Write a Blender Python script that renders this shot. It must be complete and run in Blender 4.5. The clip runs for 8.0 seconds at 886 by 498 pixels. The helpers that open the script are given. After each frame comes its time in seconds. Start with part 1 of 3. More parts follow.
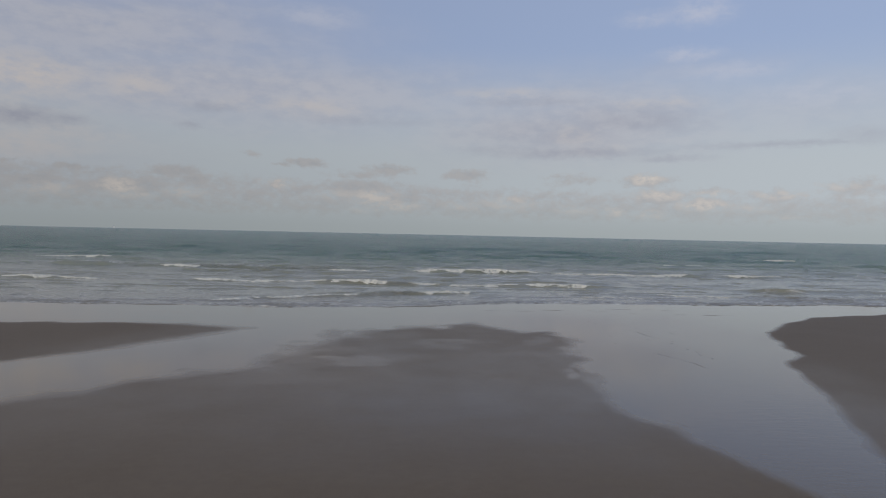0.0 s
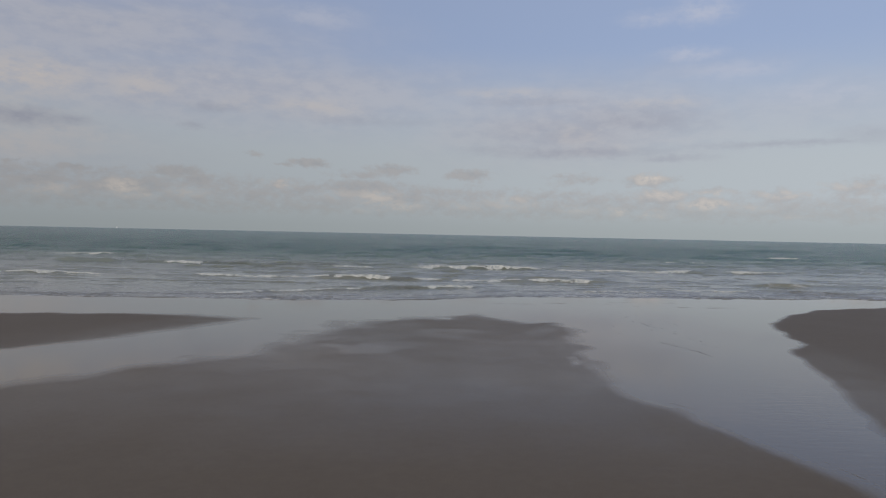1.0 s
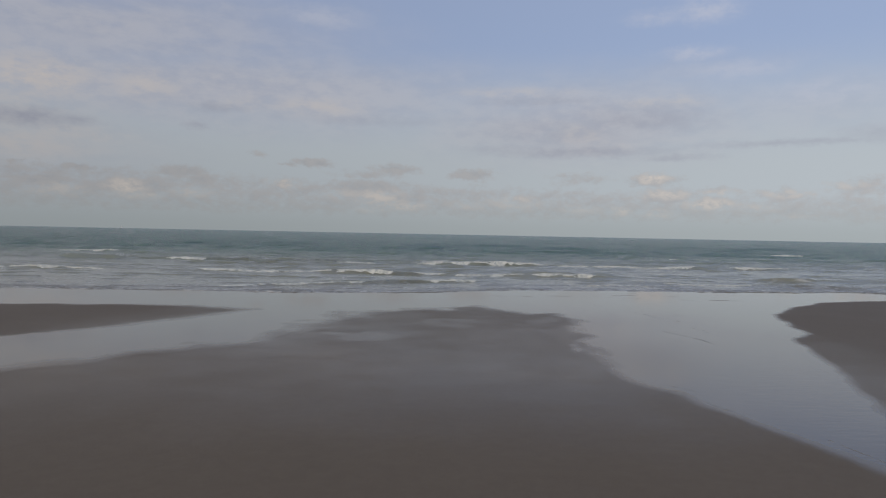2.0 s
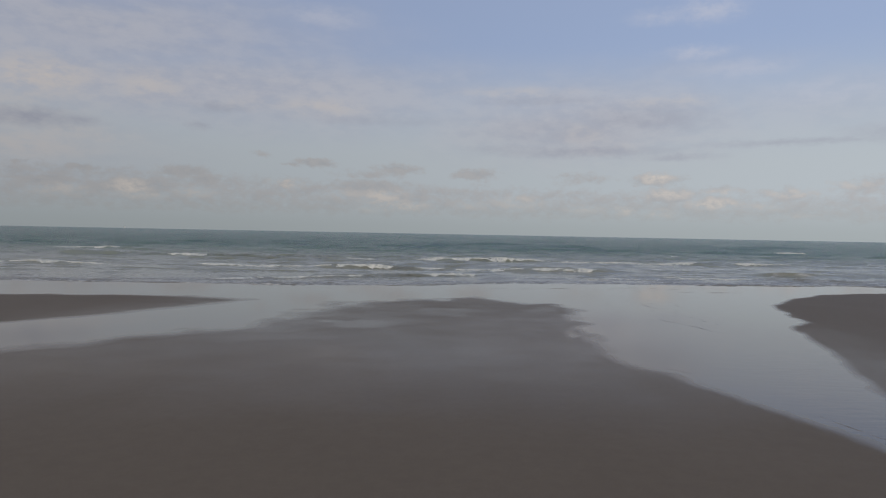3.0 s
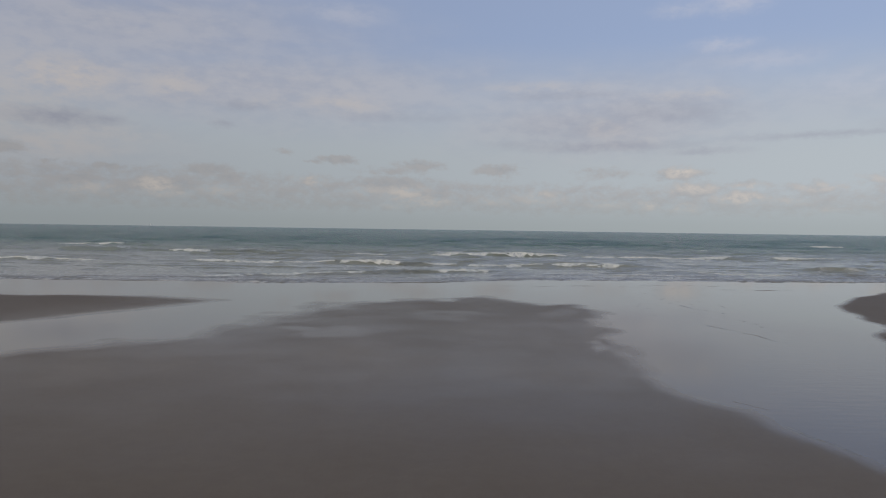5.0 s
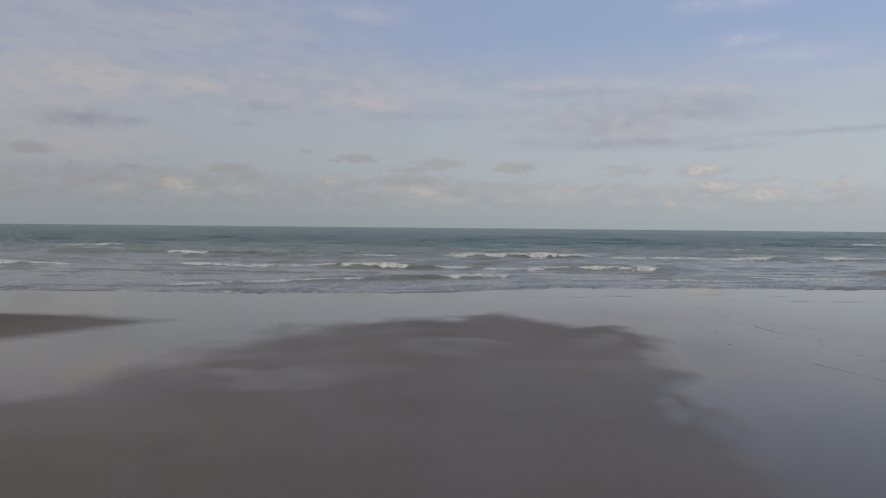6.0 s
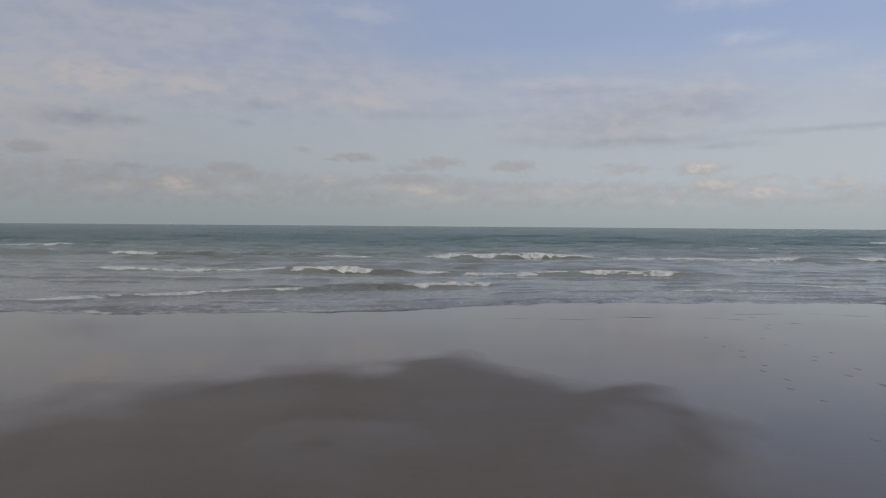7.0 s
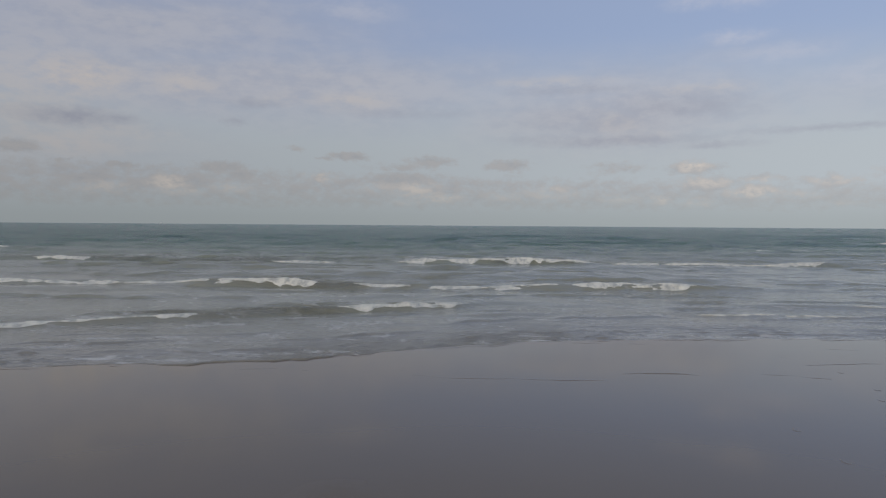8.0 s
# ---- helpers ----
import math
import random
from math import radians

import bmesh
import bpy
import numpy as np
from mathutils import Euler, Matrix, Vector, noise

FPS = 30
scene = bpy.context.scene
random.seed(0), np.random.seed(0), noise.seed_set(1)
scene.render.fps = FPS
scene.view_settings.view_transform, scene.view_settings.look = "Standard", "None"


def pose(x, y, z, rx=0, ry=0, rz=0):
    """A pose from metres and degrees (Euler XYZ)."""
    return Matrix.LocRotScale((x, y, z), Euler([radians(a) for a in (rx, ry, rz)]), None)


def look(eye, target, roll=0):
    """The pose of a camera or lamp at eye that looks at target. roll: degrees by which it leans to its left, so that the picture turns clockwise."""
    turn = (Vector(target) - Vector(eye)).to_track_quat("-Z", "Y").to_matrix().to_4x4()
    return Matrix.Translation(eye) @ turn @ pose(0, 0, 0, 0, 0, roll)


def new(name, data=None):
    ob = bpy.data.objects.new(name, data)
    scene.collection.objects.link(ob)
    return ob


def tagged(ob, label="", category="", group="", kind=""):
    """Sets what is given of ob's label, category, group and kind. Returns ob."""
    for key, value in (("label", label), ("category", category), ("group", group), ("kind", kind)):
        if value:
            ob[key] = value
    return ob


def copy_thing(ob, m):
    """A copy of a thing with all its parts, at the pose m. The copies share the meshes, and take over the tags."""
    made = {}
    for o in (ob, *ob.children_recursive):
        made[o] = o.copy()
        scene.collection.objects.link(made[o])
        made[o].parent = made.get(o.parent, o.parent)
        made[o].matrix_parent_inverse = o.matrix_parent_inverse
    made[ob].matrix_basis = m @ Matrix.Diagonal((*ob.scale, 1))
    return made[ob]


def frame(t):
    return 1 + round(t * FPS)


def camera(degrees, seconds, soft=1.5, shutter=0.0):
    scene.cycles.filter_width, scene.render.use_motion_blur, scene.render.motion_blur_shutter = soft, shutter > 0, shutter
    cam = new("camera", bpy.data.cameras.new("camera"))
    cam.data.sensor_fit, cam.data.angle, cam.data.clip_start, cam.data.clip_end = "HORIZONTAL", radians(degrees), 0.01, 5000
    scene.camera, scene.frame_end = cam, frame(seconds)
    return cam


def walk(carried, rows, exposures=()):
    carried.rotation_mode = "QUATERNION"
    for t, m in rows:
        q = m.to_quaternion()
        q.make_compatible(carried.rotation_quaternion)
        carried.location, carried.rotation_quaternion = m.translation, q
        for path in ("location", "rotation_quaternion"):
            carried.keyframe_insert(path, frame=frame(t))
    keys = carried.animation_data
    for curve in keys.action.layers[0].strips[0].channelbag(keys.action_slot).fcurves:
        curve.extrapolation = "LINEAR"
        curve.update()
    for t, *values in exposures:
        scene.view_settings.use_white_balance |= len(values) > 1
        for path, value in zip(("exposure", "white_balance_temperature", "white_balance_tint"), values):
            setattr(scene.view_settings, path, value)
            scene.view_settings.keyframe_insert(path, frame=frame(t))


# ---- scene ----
cam = camera(66.0, 8.0, soft=1.2)
PATH = [
    (0.0, pose(0.00, 0.00, 4.00, 88.77, -1.24, 0.00)),
    (0.5, pose(-0.01, 0.00, 3.82, 88.77, -1.20, 0.06)),
    (1.0, pose(-0.01, 0.00, 3.62, 88.76, -1.19, 0.21)),
    (1.5, pose(0.00, 0.02, 3.44, 88.74, -1.15, 0.37)),
    (3.0, pose(0.31, 0.14, 2.84, 88.71, -1.10, 0.75)),
    (3.5, pose(0.44, 0.24, 2.71, 88.65, -1.02, 0.88)),
    (4.0, pose(0.65, 0.89, 2.63, 88.55, -0.97, 1.24)),
    (4.5, pose(0.79, 2.25, 2.61, 88.43, -0.89, 1.72)),
    (5.0, pose(0.98, 4.30, 2.60, 88.35, -0.80, 2.60)),
    (5.2, pose(1.03, 5.20, 2.61, 88.32, -0.75, 3.02)),
    (6.3, pose(1.32, 11.84, 2.65, 88.14, -0.52, 4.39)),
    (6.5, pose(1.48, 13.41, 2.63, 88.11, -0.48, 4.32)),
    (7.0, pose(2.02, 17.40, 2.54, 88.07, -0.43, 4.14)),
    (7.5, pose(2.44, 21.05, 2.56, 88.02, -0.43, 3.80)),
    (8.0, pose(2.88, 24.42, 2.67, 88.00, -0.41, 3.55)),
]
walk(cam, PATH, exposures=[(0.0, 0.0), (8.0, 0.0)])

# ---- node helpers ----


class Nodes:
    """Short hand for node trees."""

    def __init__(self, tree):
        self.tree = tree
        tree.nodes.clear()

    def add(self, kind, values=(), **settings):
        n = self.tree.nodes.new(kind)
        for key, value in settings.items():
            setattr(n, key, value)
        for key, value in dict(values).items():
            self.put(n.inputs[key], value)
        return n

    def put(self, socket, value):
        if isinstance(value, bpy.types.NodeSocket):
            self.tree.links.new(value, socket)
        else:
            socket.default_value = value

    def math(self, op, a, b=0.0, c=0.0, clamp=False):
        n = self.add("ShaderNodeMath", {0: a, 1: b, 2: c}, operation=op, use_clamp=clamp)
        return n.outputs[0]

    def step(self, x, lo, hi, a=0.0, b=1.0):
        n = self.add("ShaderNodeMapRange", {0: x, 1: lo, 2: hi, 3: a, 4: b}, interpolation_type="SMOOTHSTEP")
        return n.outputs[0]

    def mix(self, fac, a, b):
        n = self.add("ShaderNodeMix", data_type="RGBA")
        for i, v in ((0, fac), (6, a), (7, b)):
            self.put(n.inputs[i], v if not isinstance(v, tuple) else (*v, 1.0))
        return n.outputs[2]

    def mixf(self, fac, a, b):
        n = self.add("ShaderNodeMix", {0: fac, 2: a, 3: b}, data_type="FLOAT")
        return n.outputs[0]

    def noise(self, vector, scale, detail=4.0, rough=0.55, distortion=0.0):
        n = self.add("ShaderNodeTexNoise", {"Vector": vector, "Scale": scale, "Detail": detail, "Roughness": rough, "Distortion": distortion})
        return n.outputs[0]

    def xyz(self, x, y, z=0.0):
        return self.add("ShaderNodeCombineXYZ", {0: x, 1: y, 2: z}).outputs[0]

    def attr(self, name):
        return self.add("ShaderNodeAttribute", attribute_name=name).outputs["Fac"]

    def bump(self, height, strength, distance, normal=None):
        n = self.add("ShaderNodeBump", {"Height": height, "Strength": strength, "Distance": distance})
        if normal is not None:
            self.put(n.inputs["Normal"], normal)
        return n.outputs[0]


# ---- sky: pale blue evening-side sky with a thin veil and a band of small cumulus ----
world = bpy.data.worlds.new("world")
scene.world = world
world.use_nodes = True
w = Nodes(world.node_tree)
SUN_ELEVATION, SUN_TURN = 16.0, 215.0
SKY_STRENGTH = 0.1
sky = w.add("ShaderNodeTexSky", sky_type="NISHITA", sun_disc=False, sun_elevation=radians(SUN_ELEVATION),
            sun_rotation=radians(SUN_TURN), air_density=1.0, dust_density=1.5, ozone_density=1.5)
way = w.add("ShaderNodeTexCoord").outputs["Generated"]
sep = w.add("ShaderNodeSeparateXYZ", {0: way})
dx, dy, dz = sep.outputs
az0 = w.math("MULTIPLY", w.math("ARCTAN2", dx, dy), 57.2958)
el0 = w.math("MULTIPLY", w.math("ARCSINE", dz), 57.2958)


def lit(rgb):
    return tuple(c / SKY_STRENGTH for c in rgb)


def torn(scale, seed, wide, high, detail=5):
    """Where one looks, pushed about by noise, so that cloud edges come out ragged."""
    push = w.add("ShaderNodeTexNoise", {"Vector": w.xyz(az0, w.math("MULTIPLY", el0, 1.8), seed), "Scale": scale, "Detail": detail, "Roughness": 0.6}).outputs["Color"]
    push = w.add("ShaderNodeVectorMath", {0: push, 1: (wide, high, 0.0), 2: (-0.5 * wide, -0.5 * high, 0.0)}, operation="MULTIPLY_ADD").outputs[0]
    return w.add("ShaderNodeVectorMath", {0: w.xyz(az0, el0), 1: push}).outputs[0]


def cloud_mask(where, blobs):
    """Soft ellipses joined: each has its bearing, elevation, half width, half height (degrees) and density."""
    total = None
    for a, e, wide, high, power in blobs:
        p = w.add("ShaderNodeVectorMath", {0: where, 1: (1 / wide, 1 / high, 0.0), 2: (-a / wide, -e / high, 0.0)}, operation="MULTIPLY_ADD").outputs[0]
        r = w.add("ShaderNodeVectorMath", {0: p}, operation="LENGTH").outputs["Value"]
        one = w.step(r, 0.0, 1.45, power, 0.0)
        total = one if total is None else w.math("MAXIMUM", total, one)
    return total


VEIL = [(-28.9, 14.9, 22.1, 4.95, 0.95), (-18.7, 11.3, 25.8, 3.63, 1), (10.4, 9.4, 14.8, 3.83, 0.95), (27.5, 9.9, 9.6, 2.43, 0.45),
        (-31.0, 6.0, 10.4, 3.59, 0.5), (17.8, 13.0, 8.5, 1.28, 0.35)]
WISPS = [(20.2, 17.3, 2.7, 1.04, 0.55), (16.4, 17.1, 2.6, 0.66, 0.4), (19.2, 14.3, 2.7, 0.54, 0.5), (22.8, 12.9, 3.6, 0.74, 0.35),
         (-10.8, 17.1, 3.6, 0.92, 0.35), (28.2, 10.9, 4.4, 1.0, 0.3)]
WARM = [(-37.0, 9.0, 9.0, 4.6, 0.55), (-31.5, 10.7, 4.6, 1.7, 0.95), (-32.4, 9.2, 3.0, 0.97, 0.6), (-24.2, 10.8, 2.7, 1.32, 0.65), (-11.1, 10.1, 4.1, 0.72, 0.6),
        (-16.7, 10.0, 2.6, 0.61, 0.35), (-29.6, 6.9, 5.0, 0.73, 0.45), (-32.5, 5.9, 5.0, 1.2, 0.6), (10.6, 8.3, 2.1, 1.0, 0.5),
        (17.2, 10.7, 4.1, 0.52, 0.5), (5.2, 11.7, 5.6, 0.45, 0.4), (12.2, 7.2, 2.7, 0.64, 0.35)]
DUSK = [(-32.2, 7.8, 4.1, 0.7, 1.0), (-29.2, 7.8, 2.0, 0.44, 0.8), (-19.0, 9.6, 2.1, 0.43, 0.5), (-20.6, 8.1, 0.9, 0.35, 0.6),
        (15.3, 9.4, 6.0, 1.2, 0.65), (9.5, 8.4, 8.0, 1.5, 0.42), (7.1, 11.0, 5.1, 0.4, 0.45), (10.4, 6.9, 7.7, 0.55, 0.75), (18.0, 6.4, 3.4, 0.35, 0.55),
        (4.4, 7.1, 3.3, 0.42, 0.4), (26.8, 7.3, 7.1, 0.29, 0.55), (31.5, 7.7, 2.4, 0.71, 0.4), (-7.0, 9.2, 7.0, 0.41, 0.3)]
CUMULI = [(-11.3, 5.6, 1.9, 0.5, 0.9), (-13.3, 5.4, 1.3, 0.23, 0.5), (-15.6, 6.2, 1.1, 0.36, 0.5), (-4.6, 5.3, 2.6, 0.61, 0.75),
          (1.8, 5.0, 2.3, 0.66, 0.8), (-6.9, 4.8, 4.2, 0.56, 0.5), (-32.7, 4.6, 0.8, 0.24, 0.6), (-28.8, 4.4, 1.7, 0.37, 0.75),
          (-21.5, 4.5, 3.1, 0.7, 0.7), (-31.0, 3.4, 4.5, 0.73, 0.7), (-25.5, 3.2, 6.2, 1.11, 0.7), (-19.8, 3.9, 2.9, 0.71, 0.6),
          (-29.5, 2.3, 4.7, 0.66, 0.5), (-35.5, 5.4, 1.9, 0.6, 0.8)]
LOW = [(-13.7, 3.7, 2.2, 0.64, 0.6), (-14.6, 2.6, 4.9, 0.55, 0.35), (-6.9, 3.6, 5.6, 1.03, 0.7), (-4.5, 2.9, 6.1, 0.85, 0.6),
       (1.2, 3.0, 4.3, 0.57, 0.4), (5.7, 3.0, 2.6, 0.85, 0.55), (10.5, 4.7, 3.2, 0.74, 0.5), (11.2, 2.4, 2.3, 0.65, 0.45),
       (16.5, 4.6, 2.6, 0.77, 0.75), (17.4, 3.3, 3.9, 0.99, 0.7), (20.8, 2.8, 3.7, 0.75, 0.65), (21.4, 3.7, 2.5, 0.53, 0.5),
       (25.8, 3.3, 3.1, 0.85, 0.6), (31.3, 3.9, 3.8, 0.97, 0.55), (28.8, 2.7, 2.9, 0.5, 0.4), (14.2, 1.8, 1.3, 0.37, 0.4)]
GLINTS = [(-25.5, 3.1, 1.5, 0.68, 1), (-24.3, 2.5, 1.6, 0.34, 0.6), (-30.1, 2.7, 1.8, 0.49, 0.6), (-20.6, 2.9, 1.7, 0.49, 0.5),
          (-13.7, 3.9, 1.4, 0.41, 0.7), (-5.9, 2.9, 2.1, 0.75, 0.8), (-3.8, 2.2, 1.9, 0.47, 0.8), (-8.7, 3.1, 1.9, 0.47, 0.4),
          (5.4, 2.7, 2.1, 0.66, 0.6), (16.5, 4.8, 1.5, 0.54, 1), (17.4, 3.5, 2.2, 0.45, 0.8), (16.8, 1.9, 1.3, 0.36, 0.7)]
SPARKS = [(14.2, 2.0, 0.8, 0.41, 0.8), (20.8, 2.7, 2.2, 0.49, 0.9), (21.4, 3.6, 1.5, 0.31, 0.7), (24.3, 2.5, 1.6, 0.34, 0.4),
          (11.0, 2.2, 1.6, 0.37, 0.5), (26.2, 3.5, 2.3, 0.42, 0.5), (29.8, 4.1, 2.1, 0.37, 0.45), (26.6, 1.8, 1.5, 0.25, 0.35),
          (-6.8, 1.9, 1.2, 0.28, 0.7), (1.7, 2.4, 1.9, 0.38, 0.4)]

broad_torn, fine_torn = torn(0.22, 7.0, 9.0, 2.6), torn(1.0, 3.0, 1.9, 0.75, 6)
clear = w.mix(0.8, sky.outputs[0], lit((0.305, 0.370, 0.545)))
low = w.step(el0, 16.0, 5.5)
clear = w.mix(w.math("MULTIPLY", low, 0.9), clear, lit((0.43, 0.468, 0.492)))
# thin lilac veil, soft and a little mottled
soft = w.noise(w.xyz(w.math("MULTIPLY", az0, 0.55), w.math("MULTIPLY", el0, 2.0), 2.0), 0.30, 5, 0.55, 0.15)
fleece = w.noise(w.xyz(w.math("MULTIPLY", az0, 0.9), w.math("MULTIPLY", el0, 1.9), 9.0), 0.70, 6, 0.58)
veil = w.math("MULTIPLY", cloud_mask(broad_torn, VEIL), w.step(soft, 0.22, 0.58, 0.72, 1.0))
veil = w.math("MAXIMUM", veil, w.math("MULTIPLY", w.step(el0, 20.0, 34.0, 0.0, 0.6), w.step(az0, 6.0, -16.0, 0.15, 1.0)))
veil_tint = w.mix(w.step(w.math("MULTIPLY_ADD", soft, 0.5, w.math("MULTIPLY", fleece, 0.5)), 0.36, 0.62), lit((0.368, 0.386, 0.456)), lit((0.440, 0.443, 0.486)))
colour = w.mix(w.math("MULTIPLY", veil, 0.85), clear, veil_tint)
wisps = w.math("MULTIPLY", cloud_mask(fine_torn, WISPS), w.step(fleece, 0.32, 0.62, 0.35, 1.0))
colour = w.mix(wisps, colour, lit((0.49, 0.50, 0.57)))
warm = w.math("MULTIPLY", cloud_mask(fine_torn, WARM), w.step(fleece, 0.30, 0.62, 0.3, 1.0))
colour = w.mix(warm, colour, lit((0.500, 0.470, 0.462)))
dusk = w.math("MULTIPLY", cloud_mask(fine_torn, DUSK), w.step(fleece, 0.70, 0.36, 0.55, 1.0))
colour = w.mix(dusk, colour, lit((0.318, 0.332, 0.392)))
# small cumulus: grey lumps with flat bases and sunlit tops
puff = w.noise(w.xyz(az0, w.math("MULTIPLY", el0, 1.7), 4.0), 1.05, 7, 0.64)
under = w.noise(w.xyz(w.math("ADD", az0, 0.35), w.math("MULTIPLY", w.math("ADD", el0, 0.25), 1.7), 4.0), 1.05, 7, 0.64)
grey = w.math("MAXIMUM", cloud_mask(fine_torn, CUMULI), cloud_mask(fine_torn, LOW))
strew = w.math("MULTIPLY", w.step(el0, 0.6, 2.0), w.step(w.math("MULTIPLY_ADD", az0, 0.02, el0), 4.9, 3.2, 0.0, 0.46))
grey = w.math("MAXIMUM", grey, strew)
body = w.step(w.math("MULTIPLY_ADD", w.math("SUBTRACT", puff, 0.5), 1.1, grey), 0.14, 0.66)
lamp = w.step(w.math("SUBTRACT", puff, under), -0.26, 0.14, 0.35, 1.0)
shine = w.math("MAXIMUM", cloud_mask(fine_torn, GLINTS), cloud_mask(fine_torn, SPARKS))
shine = w.math("MULTIPLY", w.math("MULTIPLY_ADD", shine, 0.75, 0.25), lamp)
colour = w.mix(w.math("MULTIPLY", body, 0.8), colour, w.mix(shine, lit((0.322, 0.334, 0.360)), lit((0.590, 0.530, 0.480))))
# haze down to the horizon
haze = w.step(el0, 3.6, 0.0)
colour = w.mix(w.math("MULTIPLY", haze, 0.75), colour, lit((0.318, 0.352, 0.360)))
# a little brighter towards the right-hand end of the shore
side = w.step(az0, -42.0, 42.0, w.step(el0, 3.0, 12.0, 0.78, 0.92), 1.10)
colour = w.add("ShaderNodeVectorMath", {0: colour, 1: w.xyz(side, side, side)}, operation="MULTIPLY").outputs[0]
back = w.add("ShaderNodeBackground", {"Color": colour, "Strength": SKY_STRENGTH})
w.add("ShaderNodeOutputWorld", {"Surface": back.outputs[0]})

# a low sun behind cloud, behind the beach
sun_data = bpy.data.lights.new("sun", "SUN")
sun_data.energy, sun_data.angle, sun_data.color = 1.3, radians(14), (1.0, 0.86, 0.70)
sun = new("sun", sun_data)
sun_from = Vector((math.sin(radians(SUN_TURN)) * math.cos(radians(SUN_ELEVATION)),
                   math.cos(radians(SUN_TURN)) * math.cos(radians(SUN_ELEVATION)), math.sin(radians(SUN_ELEVATION))))
sun.matrix_world = look(sun_from * 100, (0, 0, 0))

# ---- materials ----


def material(name):
    m = bpy.data.materials.new(name)
    m.use_nodes = True
    return m, Nodes(m.node_tree)


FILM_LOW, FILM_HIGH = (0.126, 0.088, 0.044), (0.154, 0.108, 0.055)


def sand_tints(n, p):
    grain = n.noise(p, 900.0, 2, 0.6)
    blotch = n.noise(p, 0.35, 5, 0.6)
    tint = n.mix(blotch, (0.138, 0.106, 0.072), (0.166, 0.129, 0.089))
    mottle = n.math("MULTIPLY_ADD", n.noise(p, 22.0, 4, 0.7), 0.5, n.math("MULTIPLY", n.noise(p, 4.0, 4, 0.65), 0.5))
    tint = n.mix(n.step(mottle, 0.36, 0.64, 0.0, 0.30), tint, (0.095, 0.070, 0.046))
    return grain, blotch, n.mix(n.math("MULTIPLY", grain, 0.25), tint, (0.27, 0.21, 0.15))


def sand_material():
    m, n = material("sand")
    p = n.add("ShaderNodeNewGeometry").outputs["Position"]
    wet = n.attr("wet")
    grain, blotch, tint = sand_tints(n, p)
    streak = n.noise(n.add("ShaderNodeVectorMath", {0: p, 1: (0.9, 1.2, 1.0)}, operation="MULTIPLY").outputs[0], 0.7, 6, 0.6)
    edge = n.math("MULTIPLY", n.math("MULTIPLY_ADD", n.math("SUBTRACT", streak, 0.5), 0.9, 1.0), wet)
    film = n.math("MULTIPLY_ADD", edge, 1.16, -0.14, clamp=True)
    damp = n.step(edge, 0.0, 0.55)
    relief = n.math("MULTIPLY_ADD", grain, 0.2, n.noise(p, 3.0, 6, 0.62))
    drained = n.add("ShaderNodeBsdfPrincipled", {"Base Color": tint, "Roughness": n.mixf(damp, 0.60, 0.42), "Specular IOR Level": n.mixf(damp, 0.12, 0.26),
                                                 "IOR": 1.4, "Normal": n.bump(relief, 0.16, 0.03)})
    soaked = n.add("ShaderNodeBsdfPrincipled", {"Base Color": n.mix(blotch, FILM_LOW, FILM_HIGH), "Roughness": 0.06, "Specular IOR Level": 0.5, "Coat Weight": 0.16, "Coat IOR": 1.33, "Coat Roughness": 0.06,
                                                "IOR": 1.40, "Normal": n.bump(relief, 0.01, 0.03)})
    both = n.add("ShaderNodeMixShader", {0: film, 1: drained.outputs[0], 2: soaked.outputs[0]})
    n.add("ShaderNodeOutputMaterial", {"Surface": both.outputs[0]})
    return m


def damp_sand_material():
    m, n = material("damp_sand")
    p = n.add("ShaderNodeNewGeometry").outputs["Position"]
    tint = n.mix(n.noise(p, 14.0, 5, 0.6), (0.12, 0.098, 0.078), (0.16, 0.13, 0.10))
    b = n.add("ShaderNodeBsdfPrincipled", {"Base Color": tint, "Roughness": 0.25, "Specular IOR Level": 0.5,
                                           "Normal": n.bump(n.noise(p, 60.0, 3, 0.6), 0.4, 0.01)})
    n.add("ShaderNodeOutputMaterial", {"Surface": b.outputs[0]})
    return m


